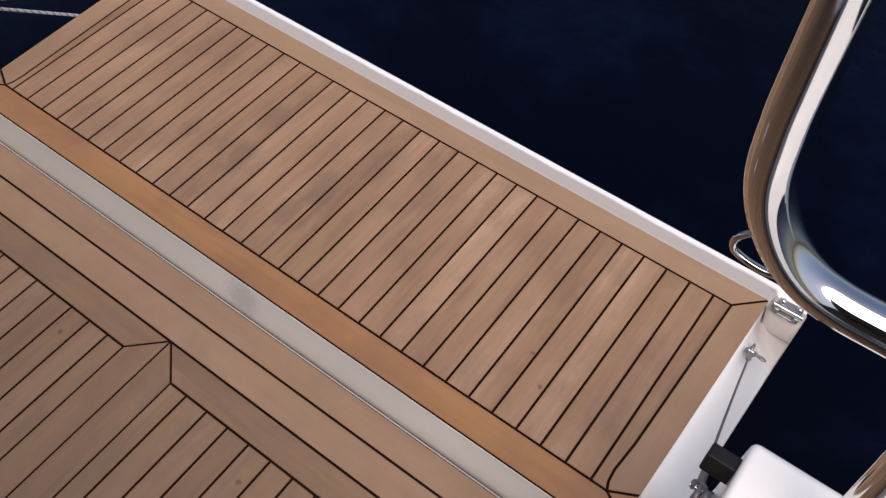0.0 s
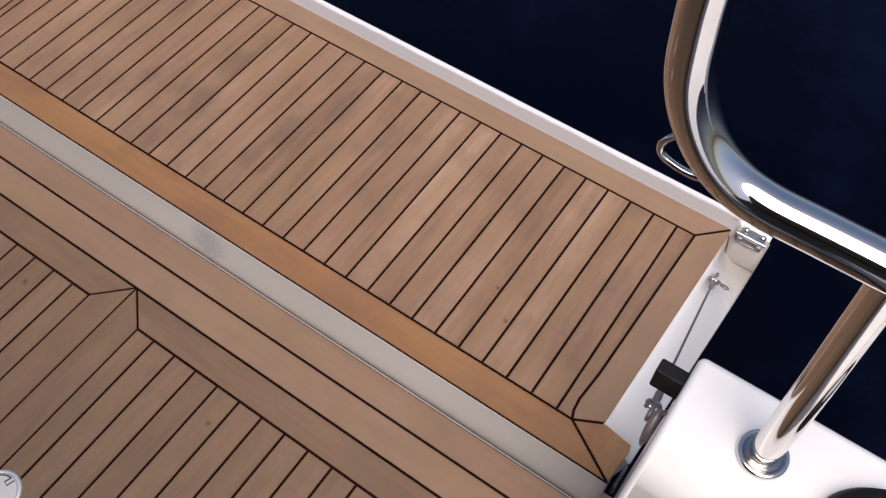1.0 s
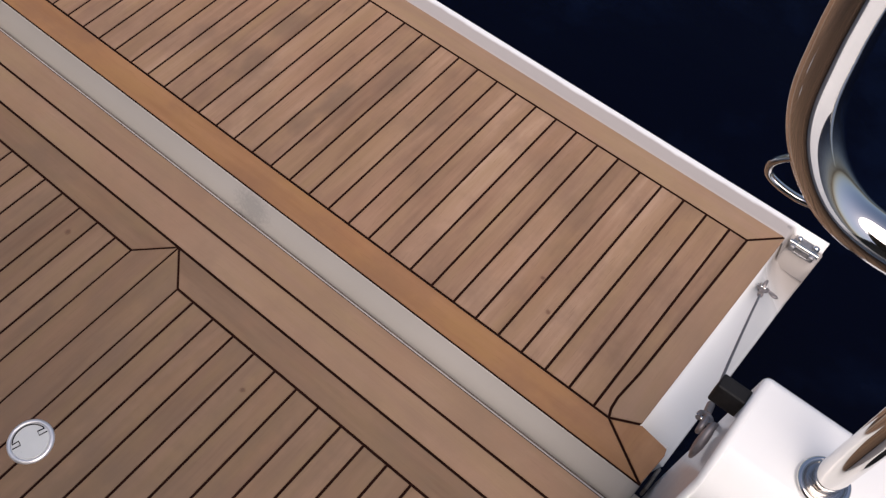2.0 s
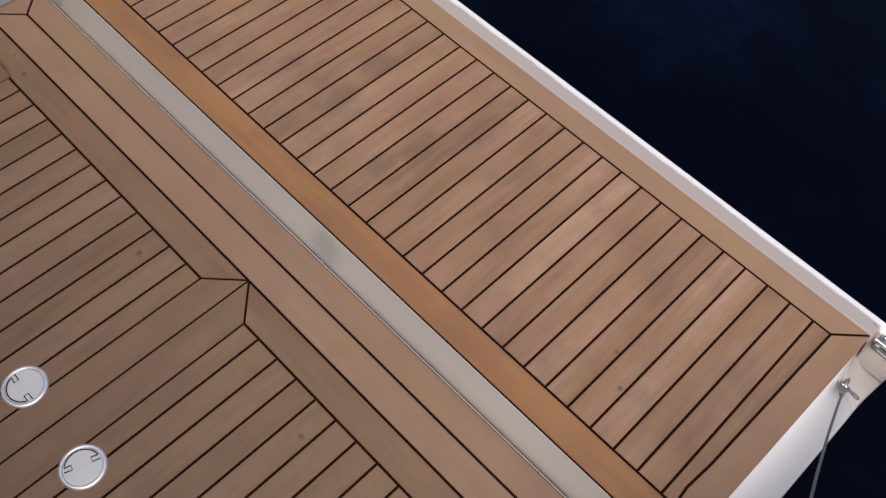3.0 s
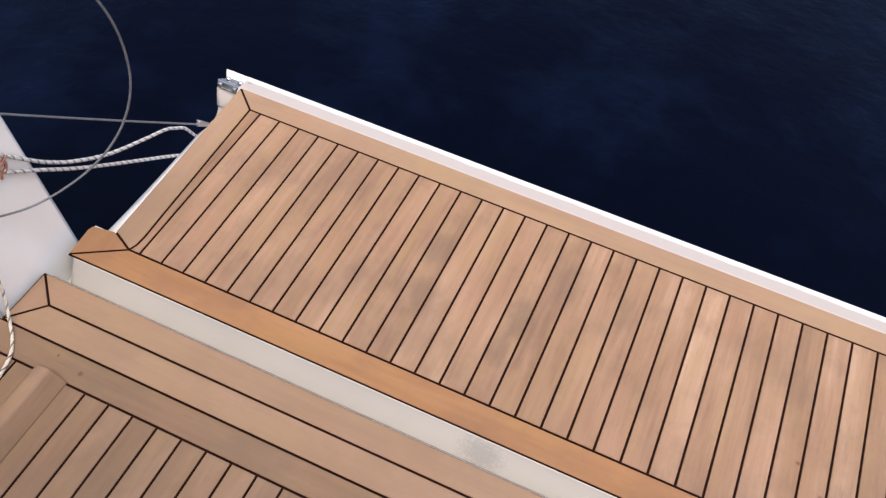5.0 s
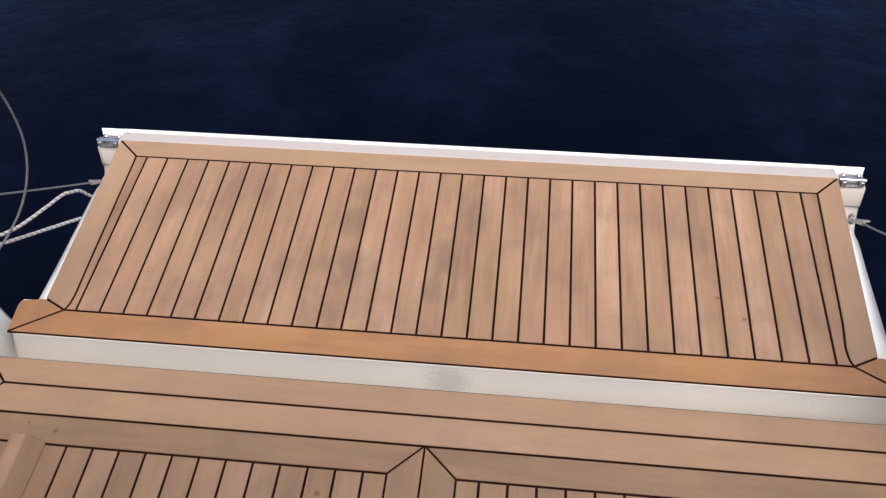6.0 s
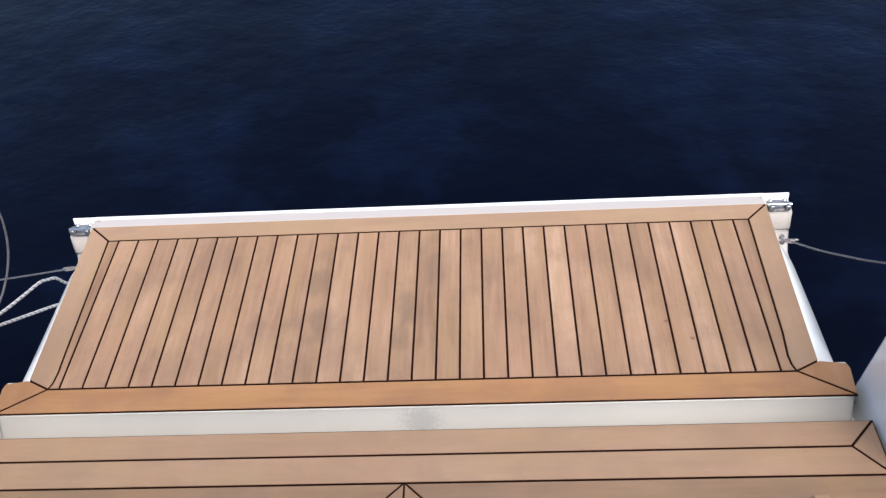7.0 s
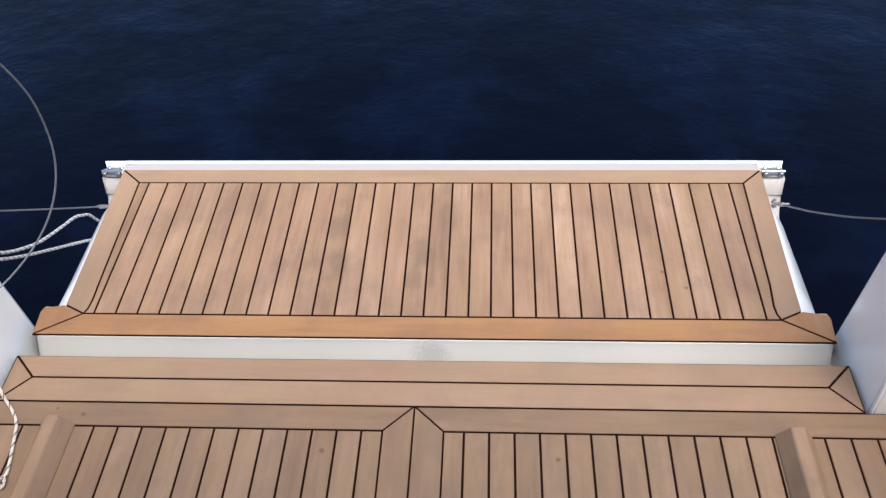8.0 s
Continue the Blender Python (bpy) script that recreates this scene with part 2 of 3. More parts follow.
def sea_material():
    m, nd, lk, bsdf = nodes_of("sea_water")
    geo = nd.new("ShaderNodeNewGeometry")
    pos = geo.outputs["Position"]
    mp = nd.new("ShaderNodeMapping")
    mp.inputs["Rotation"].default_value = (0, 0, 0.7)
    mp.inputs["Scale"].default_value = (1.0, 1.4, 1.0)
    lk.new(pos, mp.inputs["Vector"])
    big = noise_node(nd, lk, mp.outputs[0], 1.3, 2, 0.5)
    mid = noise_node(nd, lk, mp.outputs[0], 6.0, 4, 0.55)
    small = noise_node(nd, lk, mp.outputs[0], 28.0, 3, 0.6)
    gust = noise_node(nd, lk, pos, 1.3, 6, 0.68)
    # lighter blue patches put sky-lit ripples into the water's own colour
    lk.new(ramp(nd, lk, gust, [(0.46, (0.00002, 0.0003, 0.0036)), (0.66, (0.0010, 0.0030, 0.0125))]), bsdf.inputs["Base Color"])
    bsdf.inputs["IOR"].default_value = 1.333
    bsdf.inputs["Specular IOR Level"].default_value = 0.21
    lk.new(maths(nd, lk, "MULTIPLY_ADD", gust, 0.22, -0.03), bsdf.inputs["Roughness"])
    g = nd.new("ShaderNodeMapRange")
    lk.new(gust, g.inputs["Value"])
    g.inputs["From Min"].default_value, g.inputs["From Max"].default_value = 0.45, 0.7
    h = maths(nd, lk, "MULTIPLY_ADD", mid, 0.35, big)
    h = maths(nd, lk, "MULTIPLY_ADD", maths(nd, lk, "MULTIPLY", small, g.outputs["Result"]), 0.30, h)
    bump(nd, lk, bsdf, h, 0.22, 0.06)
    return m


SEA = sea_material()


# ---- mesh helpers ----
def link(name, bm, material, parent=None, label="", smooth=False, at=None):
    me = bpy.data.meshes.new(name)
    bmesh.ops.recalc_face_normals(bm, faces=bm.faces)
    bm.to_mesh(me)
    bm.free()
    for mat in (material if isinstance(material, (list, tuple)) else [material]):
        me.materials.append(mat)
    for p in me.polygons:
        p.use_smooth = smooth
    ob = new(name, me)
    if at is not None:
        ob.matrix_world = at
    if parent is not None:
        ob.parent = parent
    if label:
        ob["label"] = label
    return ob


def part(name, bm, material, parent, label="", smooth=False, at=None):
    return link(name, bm, material, parent, label, smooth, at)


def thing(name, label, category, group="", kind=""):
    return tagged(new(name), label, category, group, kind)


def shrink(poly, d):
    """A convex polygon, counter-clockwise, with each side moved in by d."""
    out, n = [], len(poly)
    for i in range(n):
        a, b, c = Vector(poly[i - 1]), Vector(poly[i]), Vector(poly[(i + 1) % n])
        u, v = (b - a).normalized(), (c - b).normalized()
        nu, nv = Vector((-u.y, u.x)), Vector((-v.y, v.x))
        k = 1 + nu.dot(nv)
        out.append(b + (nu + nv) * (d / max(k, 0.06)))
    return out


def area(poly):
    return sum(poly[i - 1][0] * poly[i][1] - poly[i][0] * poly[i - 1][1] for i in range(len(poly))) / 2


def slab(poly, z0, z1, edge):
    """A board: the outline, its sides, an eased edge and the top."""
    bm = bmesh.new()
    low = [bm.verts.new((x, y, z0)) for x, y in poly]
    mid = [bm.verts.new((x, y, z1 - edge)) for x, y in poly]
    top = [bm.verts.new((p.x, p.y, z1)) for p in shrink(poly, edge)]
    n = len(poly)
    for a, b in ((low, mid), (mid, top)):
        for i in range(n):
            bm.faces.new((a[i], a[(i + 1) % n], b[(i + 1) % n], b[i]))
    bm.faces.new(top)
    bm.faces.new(low[::-1])
    return bm


SEAM = 0.0047


tones = random.Random(7)


def board(name, poly, top, material, parent, along="y", thick=0.008, seam=SEAM, label="", pale=None):
    """One teak board laid with half a seam of caulking all round; its grain runs along x or y."""
    if area(poly) < 0:
        poly = poly[::-1]
    cx, cy = sum(p[0] for p in poly) / len(poly), sum(p[1] for p in poly) / len(poly)
    loc = [(x - cx, y - cy) for x, y in poly]
    turn = 0
    if along == "x":
        loc, turn = [(y, -x) for x, y in loc], 90
    ob = part(name, slab(shrink(loc, seam / 2), -thick, 0, 0.0009), material, parent, label, at=pose(cx, cy, top, 0, 0, turn))
    ob.color = (tones.uniform(0.2, 0.8) if pale is None else pale, 0, 0, 1)
    return ob


def block(x0, x1, y0, y1, z0, z1, edge=0.0, segments=3):
    bm = bmesh.new()
    bmesh.ops.create_cube(bm, size=1, matrix=Matrix.LocRotScale(((x0 + x1) / 2, (y0 + y1) / 2, (z0 + z1) / 2), None, (x1 - x0, y1 - y0, z1 - z0)))
    if edge:
        bmesh.ops.bevel(bm, geom=bm.edges[:], offset=edge, segments=segments, profile=0.5, affect="EDGES")
    return bm


def eased(points, steps=8):
    """A smooth line through the points (Catmull-Rom)."""
    pts = [Vector(p) for p in points]
    pts = [2 * pts[0] - pts[1]] + pts + [2 * pts[-1] - pts[-2]]
    out = []
    for i in range(1, len(pts) - 2):
        p0, p1, p2, p3 = pts[i - 1:i + 3]
        for s in range(steps):
            t = s / steps
            out.append(0.5 * ((2 * p1) + (p2 - p0) * t + (2 * p0 - 5 * p1 + 4 * p2 - p3) * t * t + (3 * p1 - p0 - 3 * p2 + p3) * t ** 3))
    return out + [pts[-2]]


def rails(line):
    """Two cross directions along a line, carried along without twist."""
    out, side = [], None
    for i, p in enumerate(line):
        d = (line[min(i + 1, len(line) - 1)] - line[max(i - 1, 0)]).normalized()
        if side is None:
            side = d.cross(Vector((0.3, 0.2, 1))).normalized()
        side = (side - d * side.dot(d)).normalized()
        out.append((side, d.cross(side)))
    return out


def sweep(bm, line, radius, sides=12, slot=0, closed_ends=True):
    rings = []
    for p, (a, b) in zip(line, rails(line)):
        rings.append([bm.verts.new(p + (a * math.cos(2 * math.pi * k / sides) + b * math.sin(2 * math.pi * k / sides)) * radius) for k in range(sides)])
    for r, q in zip(rings, rings[1:]):
        for k in range(sides):
            f = bm.faces.new((r[k], r[(k + 1) % sides], q[(k + 1) % sides], q[k]))
            f.material_index = slot
    if closed_ends:
        for ring in (rings[0][::-1], rings[-1]):
            bm.faces.new([bm.verts.new(v.co) for v in ring]).material_index = slot
    return bm


def laid_rope(line, radius, pitch, strands=4, dark=(1,)):
    """A rope of strands wound round one another; the strands in dark take the second material."""
    dense = []
    for p, q in zip(line, line[1:]):
        n = max(1, int((q - p).length / (pitch / 8)))
        dense += [p.lerp(q, i / n) for i in range(n)]
    dense.append(line[-1])
    bm, cross = bmesh.new(), rails(dense)
    run = [0.0]
    for p, q in zip(dense, dense[1:]):
        run.append(run[-1] + (q - p).length)
    for s in range(strands):
        path = []
        for p, (a, b), r in zip(dense, cross, run):
            w = 2 * math.pi * (r / pitch + s / strands)
            path.append(p + (a * math.cos(w) + b * math.sin(w)) * radius * 0.5)
        sweep(bm, path, radius * 0.52, 6, 1 if s in dark else 0)
    return bm


def lathe(profile, turns=32):
    """A turned solid from (radius, height) pairs, bottom to top."""
    bm = bmesh.new()
    rings = []
    for r, z in profile:
        rings.append([bm.verts.new((r * math.cos(2 * math.pi * k / turns), r * math.sin(2 * math.pi * k / turns), z)) for k in range(turns)])
    for a, b in zip(rings, rings[1:]):
        for k in range(turns):
            bm.faces.new((a[k], a[(k + 1) % turns], b[(k + 1) % turns], b[k]))
    for ring in (rings[0][::-1], rings[-1]):
        bm.faces.new([bm.verts.new(v.co) for v in ring])
    return bm


# ---- sea ----
bm = bmesh.new()
bmesh.ops.create_grid(bm, x_segments=8, y_segments=8, size=2500, matrix=pose(0, 0, -0.55))
tagged(link("water", bm, SEA), "calm dark navy-blue sea with faint ripples", "sea", kind="structure")

# ---- swim platform, folded down level with the deck ----
HALF, FAR, RIM_IN, RIM_OUT = 0.75, 0.4545, 0.509, 0.563
SIDE_IN, FOOT_IN = {-1: 0.7775, 1: 0.787}, {-1: 0.7745, 1: 0.781}
SIDE_TOP, SIDE_FOOT = {-1: 0.8365, 1: 0.8425}, {-1: 0.8255, 1: 0.8315}
EDGE = {-1: 0.905, 1: 0.911}
platform = thing("swim_platform", "fold-down swim platform planked in teak with a white rim", "swim platform")


def platform_shell():
    """White moulding under the teak: a tray, the raised rim astern and the dished sides that fall away to the outer edge."""
    bm = bmesh.new()
    stations = [(0.02, -0.076), (0.12, -0.088), (0.24, -0.102), (0.36, -0.117), (0.42, -0.126), (0.455, -0.134), (0.474, -0.134), (0.488, -0.118), (0.500, -0.098), (0.515, -0.066), (0.528, -0.040), (0.540, -0.028)]
    for s in (-1, 1):
        rows = []
        for y, drop in stations:
            drop *= 1.0 if s > 0 or y > 0.49 else 0.92
            wide = EDGE[s] - 0.033 * (0.54 - y)
            inner = SIDE_FOOT[s] + (SIDE_TOP[s] - SIDE_FOOT[s]) * min(1.0, y / 0.5)
            # the corner astern is sunk flat for the catch
            bow = 1.45 if y < 0.40 else max(0.22, 1.45 - 1.23 * (y - 0.36) / 0.14)
            row = [(inner - 0.012, -0.007)]
            for k in range(13):
                u = k / 12
                row.append((inner - 0.0035 + (wide - inner + 0.0035) * u, -0.007 + (drop + 0.007) * u ** bow))
            row += [(wide + 0.003, drop - 0.004), (wide, drop - 0.014), (wide - 0.03, -0.30)]
            rows.append([bm.verts.new((s * x, y, z)) for x, z in row])
        for a, b in zip(rows, rows[1:]):
            for k in range(len(a) - 1):
                bm.faces.new((a[k], a[k + 1], b[k + 1], b[k]))
        bm.faces.new(rows[-1])
        bm.faces.new(rows[0])
    # rim astern, with a rounded outer edge
    prof = [(RIM_IN - 0.012, -0.007), (RIM_IN + 0.001, -0.0025)]
    for k in range(1, 9):
        v = k / 9
        prof.append((RIM_IN + 0.002 + v * 0.046, -0.003 - 0.008 * v))
    prof += [(RIM_OUT - 0.007, -0.0112), (RIM_OUT - 0.004, -0.0118), (RIM_OUT - 0.0015, -0.0142), (RIM_OUT, -0.019), (RIM_OUT - 0.001, -0.034), (RIM_OUT - 0.03, -0.30)]
    ends = []
    corner = [0.896, 0.885, 0.870, 0.860, 0.852, 0.850, 0.848, 0.846, 0.844, 0.842, 0.840, 0.838, 0.836]
    across = [-EDGE[-1]] + [-x for x in corner] + [-0.836 + 1.672 * k / 40 for k in range(1, 40)] + corner[::-1] + [EDGE[1]]
    for x in across:
        u = min(1.0, max(0.0, (abs(x) - 0.840) / 0.014))
        u = u * u * (3 - 2 * u)
        row = []
        for n, (y, z) in enumerate(prof):
            # beyond the teak the hollow closes to a flat corner
            flat_y = max(y, 0.500 + 0.004 * n)
            flat_z = -0.080 if n == 0 else -0.032 if n < 10 else z - 0.001
            row.append((y + (flat_y - y) * u, z + (flat_z - z) * u))
        ends.append([bm.verts.new((x, y, z)) for y, z in row])
    for a, b in zip(ends, ends[1:]):
        for k in range(len(prof) - 1):
            bm.faces.new((a[k], a[k + 1], b[k + 1], b[k]))
    bm.faces.new(ends[0])
    bm.faces.new(ends[-1])
    return bm


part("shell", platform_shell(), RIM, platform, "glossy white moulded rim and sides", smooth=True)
part("caulking", slab([(-SIDE_FOOT[-1] + 0.004, 0.0), (SIDE_FOOT[1] - 0.004, 0.0), (SIDE_TOP[1] - 0.003, RIM_IN - 0.003), (-SIDE_TOP[-1] + 0.003, RIM_IN - 0.003)], -0.02, -0.0016, 0.0002), CAULK, platform, "black rubber caulking")

# one mesh for the planks of full width
plank_poly = [(-0.025, -FAR / 2), (0.025, -FAR / 2), (0.025, FAR / 2), (-0.025, FAR / 2)]
bm = slab(shrink(plank_poly, SEAM / 2), -0.008, 0, 0.0009)
first = part("plank", bm, TEAK, platform, at=pose(-HALF + 0.025, FAR / 2, 0))
# how pale each plank is, from port to starboard
PALE = [0.55, 0.66, 0.70, 0.55, 0.42, 0.56, 0.40, 0.64, 0.50, 0.38, 0.20, 0.48, 0.60, 0.50, 0.34, 0.27, 0.40, 0.42, 0.48, 0.54, 0.64, 0.98, 0.40, 0.50, 0.60, 0.40, 0.64, 0.92, 0.38, 0.52]
first.color = (PALE[0], 0, 0, 1)
for i in range(1, 30):
    ob = new("plank", first.data)
    ob.matrix_world = pose(-HALF + 0.025 + 0.05 * i, FAR / 2, 0)
    ob.parent = platform
    ob.color = (PALE[i], 0, 0, 1)
for s in (-1, 1):
    # narrow plank whose inner end sweeps out to the corner
    si, fi = SIDE_IN[s], FOOT_IN[s]
    sweep_in = [(s * (si - 0.009), 0.10), (s * (fi - 0.008), 0.04), (s * (fi - 0.006), 0.016), (s * fi, 0)]
    board("plank", [(s * HALF, 0), (s * HALF, FAR), (s * si, FAR)] + sweep_in, 0, TEAK, platform, pale=0.22)
    board("margin_board", [(s * si, FAR), (s * SIDE_TOP[s], RIM_IN), (s * SIDE_FOOT[s], 0.026)] + sweep_in[::-1], 0, TEAK_MARGIN, platform)
board("margin_board", [(-SIDE_IN[-1], FAR), (SIDE_IN[1], FAR), (SIDE_TOP[1], RIM_IN), (-SIDE_TOP[-1], RIM_IN)], 0, TEAK_MARGIN, platform, along="x")

# ---- hinge step with honey-coloured edging ----
step = thing("hinge_step", "honey-brown varnished teak edging on a white moulded step", "step")
LIP, STEP_W, STEP_X = -0.0625, 0.8775, 0.006
board("edging_board", [(-FOOT_IN[-1] - STEP_X, 0), (-STEP_W, LIP), (STEP_W, LIP), (FOOT_IN[1] - STEP_X, 0)], 0, TEAK_HONEY, step, along="x", label="honey-coloured teak edging")
for s in (-1, 1):
    foot = FOOT_IN[s] - s * STEP_X
    board("edging_end", [(s * foot, 0), (s * STEP_W, LIP), (s * (STEP_W + 0.004), -0.02), (s * (STEP_W + 0.006), 0.004), (s * (STEP_W + 0.002), 0.018), (s * (SIDE_FOOT[s] - s * STEP_X), 0.026)], 0, TEAK_HONEY, step, label="mitred honey-coloured end piece")
part("caulking", slab([(-STEP_W + 0.001, LIP + 0.0004), (STEP_W - 0.001, LIP + 0.0004), (STEP_W - 0.004, -0.001), (-STEP_W + 0.004, -0.001)], -0.0055, -0.0016, 0.0004), CAULK, step)


def step_body():
    """White block below the edging, its corners rounded in plan, with a cove at the foot of the gutter."""
    bm = bmesh.new()
    plan = [(-STEP_W, 0.018)]
    for k in range(7):
        a = radians(180 + 15 * k)
        plan.append((-STEP_W + 0.022 + 0.022 * math.cos(a), LIP + 0.024 + 0.022 * math.sin(a)))
    plan += [(-0.4, LIP + 0.002), (0, LIP + 0.002), (0.4, LIP + 0.002)]
    for k in range(7):
        a = radians(270 + 15 * k)
        plan.append((STEP_W - 0.022 + 0.022 * math.cos(a), LIP + 0.024 + 0.022 * math.sin(a)))
    plan.append((STEP_W, 0.018))
    levels = [(-0.0043, -0.004), (-0.0046, 0.0012), (-0.0060, 0.0028), (-0.0085, 0.0034), (-0.014, 0.0050), (-0.034, 0.0140), (-0.054, 0.0240), (-0.070, 0.0330), (-0.080, 0.0420), (-0.084, 0.0460)]
    rows = [[bm.verts.new((x, y - out, z)) for x, y in plan] for z, out in levels]
    for a, b in zip(rows, rows[1:]):
        for k in range(len(plan) - 1):
            bm.faces.new((a[k], a[k + 1], b[k + 1], b[k]))
    bm.faces.new(rows[0])
    return bm


part("body", step_body(), GUTTER, step, "cream-white gelcoat riser", smooth=True)

step.location.x = STEP_X

# ---- gutter between the step and the cockpit ----
STRIP_FAR, STRIP_MID, STRIP_NEAR, DECK = -0.112, -0.170, -0.232, -0.012
tagged(link("trim_gutter", block(-0.905, 0.905, STRIP_FAR - 0.022, LIP + 0.02, -0.9, -0.10), GUTTER), "cream-white moulded drain gutter between step and cockpit", "gutter", kind="structure")
for s in (-1, 1):
    # added strip that darkens the open gap beside the coaming
    part("gap_strip", block(s * 0.8880 - 0.0030, s * 0.8880 + 0.0030, LIP + 0.020, 0.004, -0.09, -0.050, 0.0025, 2), GAP_DARK, step, "dark strip filling the gap to the coaming")

# ---- cockpit threshold: two boards with mitred ends ----
sill = thing("threshold", "pale teak threshold boards with mitred ends at the cockpit edge", "threshold")
SW = 0.893
part("body", block(-SW - 0.003, SW + 0.003, STRIP_NEAR, STRIP_FAR + 0.0052, -0.125, DECK - 0.0115, 0.0015, 2), GUTTER, sill, "white moulded edge")
# strip added to draw the thin dark line beside the white edge
part("edge_strip", block(-SW + 0.004, SW - 0.004, STRIP_FAR + 0.0053, STRIP_FAR + 0.0112, -0.090, DECK - 0.022, 0.0008, 1), GREY_BROWN, sill, "thin grey-brown strip along the gutter")
part("caulking", block(-SW, SW, STRIP_NEAR + 0.0002, STRIP_FAR - 0.001, DECK - 0.0114, DECK - 0.0016), CAULK, sill)
DX = 0.8365
board("threshold_board", [(-SW, STRIP_FAR), (-DX, STRIP_MID), (DX, STRIP_MID), (SW, STRIP_FAR)], DECK, TEAK_MARGIN, sill, along="x")
board("threshold_board", [(-DX, STRIP_MID), (-SW, STRIP_NEAR), (SW, STRIP_NEAR), (DX, STRIP_MID)], DECK, TEAK_MARGIN, sill, along="x")
for s in (-1, 1):
    board("threshold_end", [(s * SW, STRIP_FAR), (s * DX, STRIP_MID), (s * SW, STRIP_NEAR)], DECK, TEAK_MARGIN, sill)

sill.location.x = 0.004

# ---- cockpit sole: two lift-up hatches ----
FRAME_Y, SOLE_FWD, SOLE_W = -0.291, -1.75, 1.12
tagged(link("floor", block(-1.5, 1.5, -3.4, STRIP_NEAR - 0.001, -0.14, DECK - 0.0205), GELCOAT), "white moulded cockpit floor under the teak hatches", "floor", kind="structure")
for s, edge0, edge1 in ((-1, -0.004, -0.065), (1, -0.0005, 0.057)):
    hatch = thing("floor_hatch", "teak-planked cockpit floor hatch with black caulked seams", "hatch", "cockpit floor hatches")
    x_in = -0.0045 + s * 0.0003
    out = s * SOLE_W
    part("caulking", block(min(x_in, out), max(x_in, out), SOLE_FWD, STRIP_NEAR - 0.0004, DECK - 0.02, DECK - 0.0018), CAULK, hatch)
    board("frame_board", [(x_in, STRIP_NEAR), (edge1, FRAME_Y), (out, FRAME_Y), (out, STRIP_NEAR)], DECK, TEAK_GREY, hatch, along="x")
    board("frame_board", [(x_in, STRIP_NEAR), (edge1, FRAME_Y), (edge1, SOLE_FWD), (x_in, SOLE_FWD)], DECK, TEAK_GREY, hatch, seam=0.003)
    x = edge1
    nxt = -0.1075 if s < 0 else 0.098
    shared = None
    while abs(nxt) < SOLE_W:
        if abs(nxt - x) > 0.0490:
            if shared is None:
                shared = board("plank", [(x, FRAME_Y), (nxt, FRAME_Y), (nxt, SOLE_FWD), (x, SOLE_FWD)], DECK, TEAK_GREY, hatch)
            else:
                ob = new("plank", shared.data)
                ob.matrix_world = pose((x + nxt) / 2, (FRAME_Y + SOLE_FWD) / 2, DECK)
                ob.parent = hatch
                ob.color = (tones.uniform(0.0, 1.0), 0, 0, 1)
        else:
            board("plank", [(x, FRAME_Y), (nxt, FRAME_Y), (nxt, SOLE_FWD), (x, SOLE_FWD)], DECK, TEAK_GREY, hatch)
        x, nxt = nxt, nxt + s * (0.0499 if s < 0 else 0.0502)


# ---- flush lift rings in the hatches ----
def lift_ring(x, y, turn):
    ring = thing("lift_ring", "round flush hatch lift with a polished ring and pale lid", "hatch lift", "hatch lifts")
    part("flange", lathe([(0.0375, -0.006), (0.0375, 0.0012), (0.0355, 0.0028), (0.0325, 0.0032), (0.0306, 0.0024), (0.0300, 0.0006)], 40), RING, ring, "polished rim", smooth=True)
    lid = part("lid", lathe([(0.0292, -0.004), (0.0292, 0.0016), (0.0284, 0.0024), (0.006, 0.0027)], 40), LID, ring, "pale grey lid", smooth=False)
    bm = bmesh.new()
    # outline of the hinged D: an arc with a notch at either end
    line = []
    for k in range(25):
        a = radians(18 + 144 * k / 24)
        line.append(Vector((0.0278 * math.cos(a), 0.0278 * math.sin(a), 0.0027)))
    right = [Vector((0.0285, 0.0015, 0.0027)), Vector((0.0155, 0.0015, 0.0027)), Vector((0.0155, 0.0095, 0.0027)), line[0]]
    left = [line[-1], Vector((-0.0155, 0.0095, 0.0027)), Vector((-0.0155, 0.0015, 0.0027)), Vector((-0.0285, 0.0015, 0.0027))]
    sweep(bm, right + line[1:] + left[1:], 0.0011, 5)
    part("pull_outline", bm, BLACK, lid, "thin dark gap round the pull")
    ring.matrix_world = pose(x, y, DECK, 0, 0, turn)
    return ring


lift_ring(0.087, -0.629, 72)
lift_ring(-0.0915, -0.622, 178)


# ---- foot chocks ----
def foot_chock(s):
    bm = bmesh.new()
    prof = [(-0.038, 0.0), (-0.015, 0.041), (0.010, 0.041), (0.036, 0.0)]
    ends = []
    for y in (0.0, -1.35):
        ends.append([bm.verts.new((s * x, y - (0.006 * z / 0.04 if y == 0 else 0), z)) for x, z in prof])
    for k in range(4):
        bm.faces.new((ends[0][k], ends[0][(k + 1) % 4], ends[1][(k + 1) % 4], ends[1][k]))
    bm.faces.new(ends[0])
    bm.faces.new(ends[1])
    bmesh.ops.bevel(bm, geom=bm.edges[:], offset=0.004, segments=2, profile=0.5, affect="EDGES")
    return tagged(link("foot_chock", bm, TEAK_GREY, at=pose(0.742 if s > 0 else -0.733, -0.287, DECK)), "solid teak foot chock with sloping sides on the cockpit floor", "foot brace", "foot chocks")


foot_chock(1), foot_chock(-1)

# ---- cockpit sides ----
TOP = 0.535


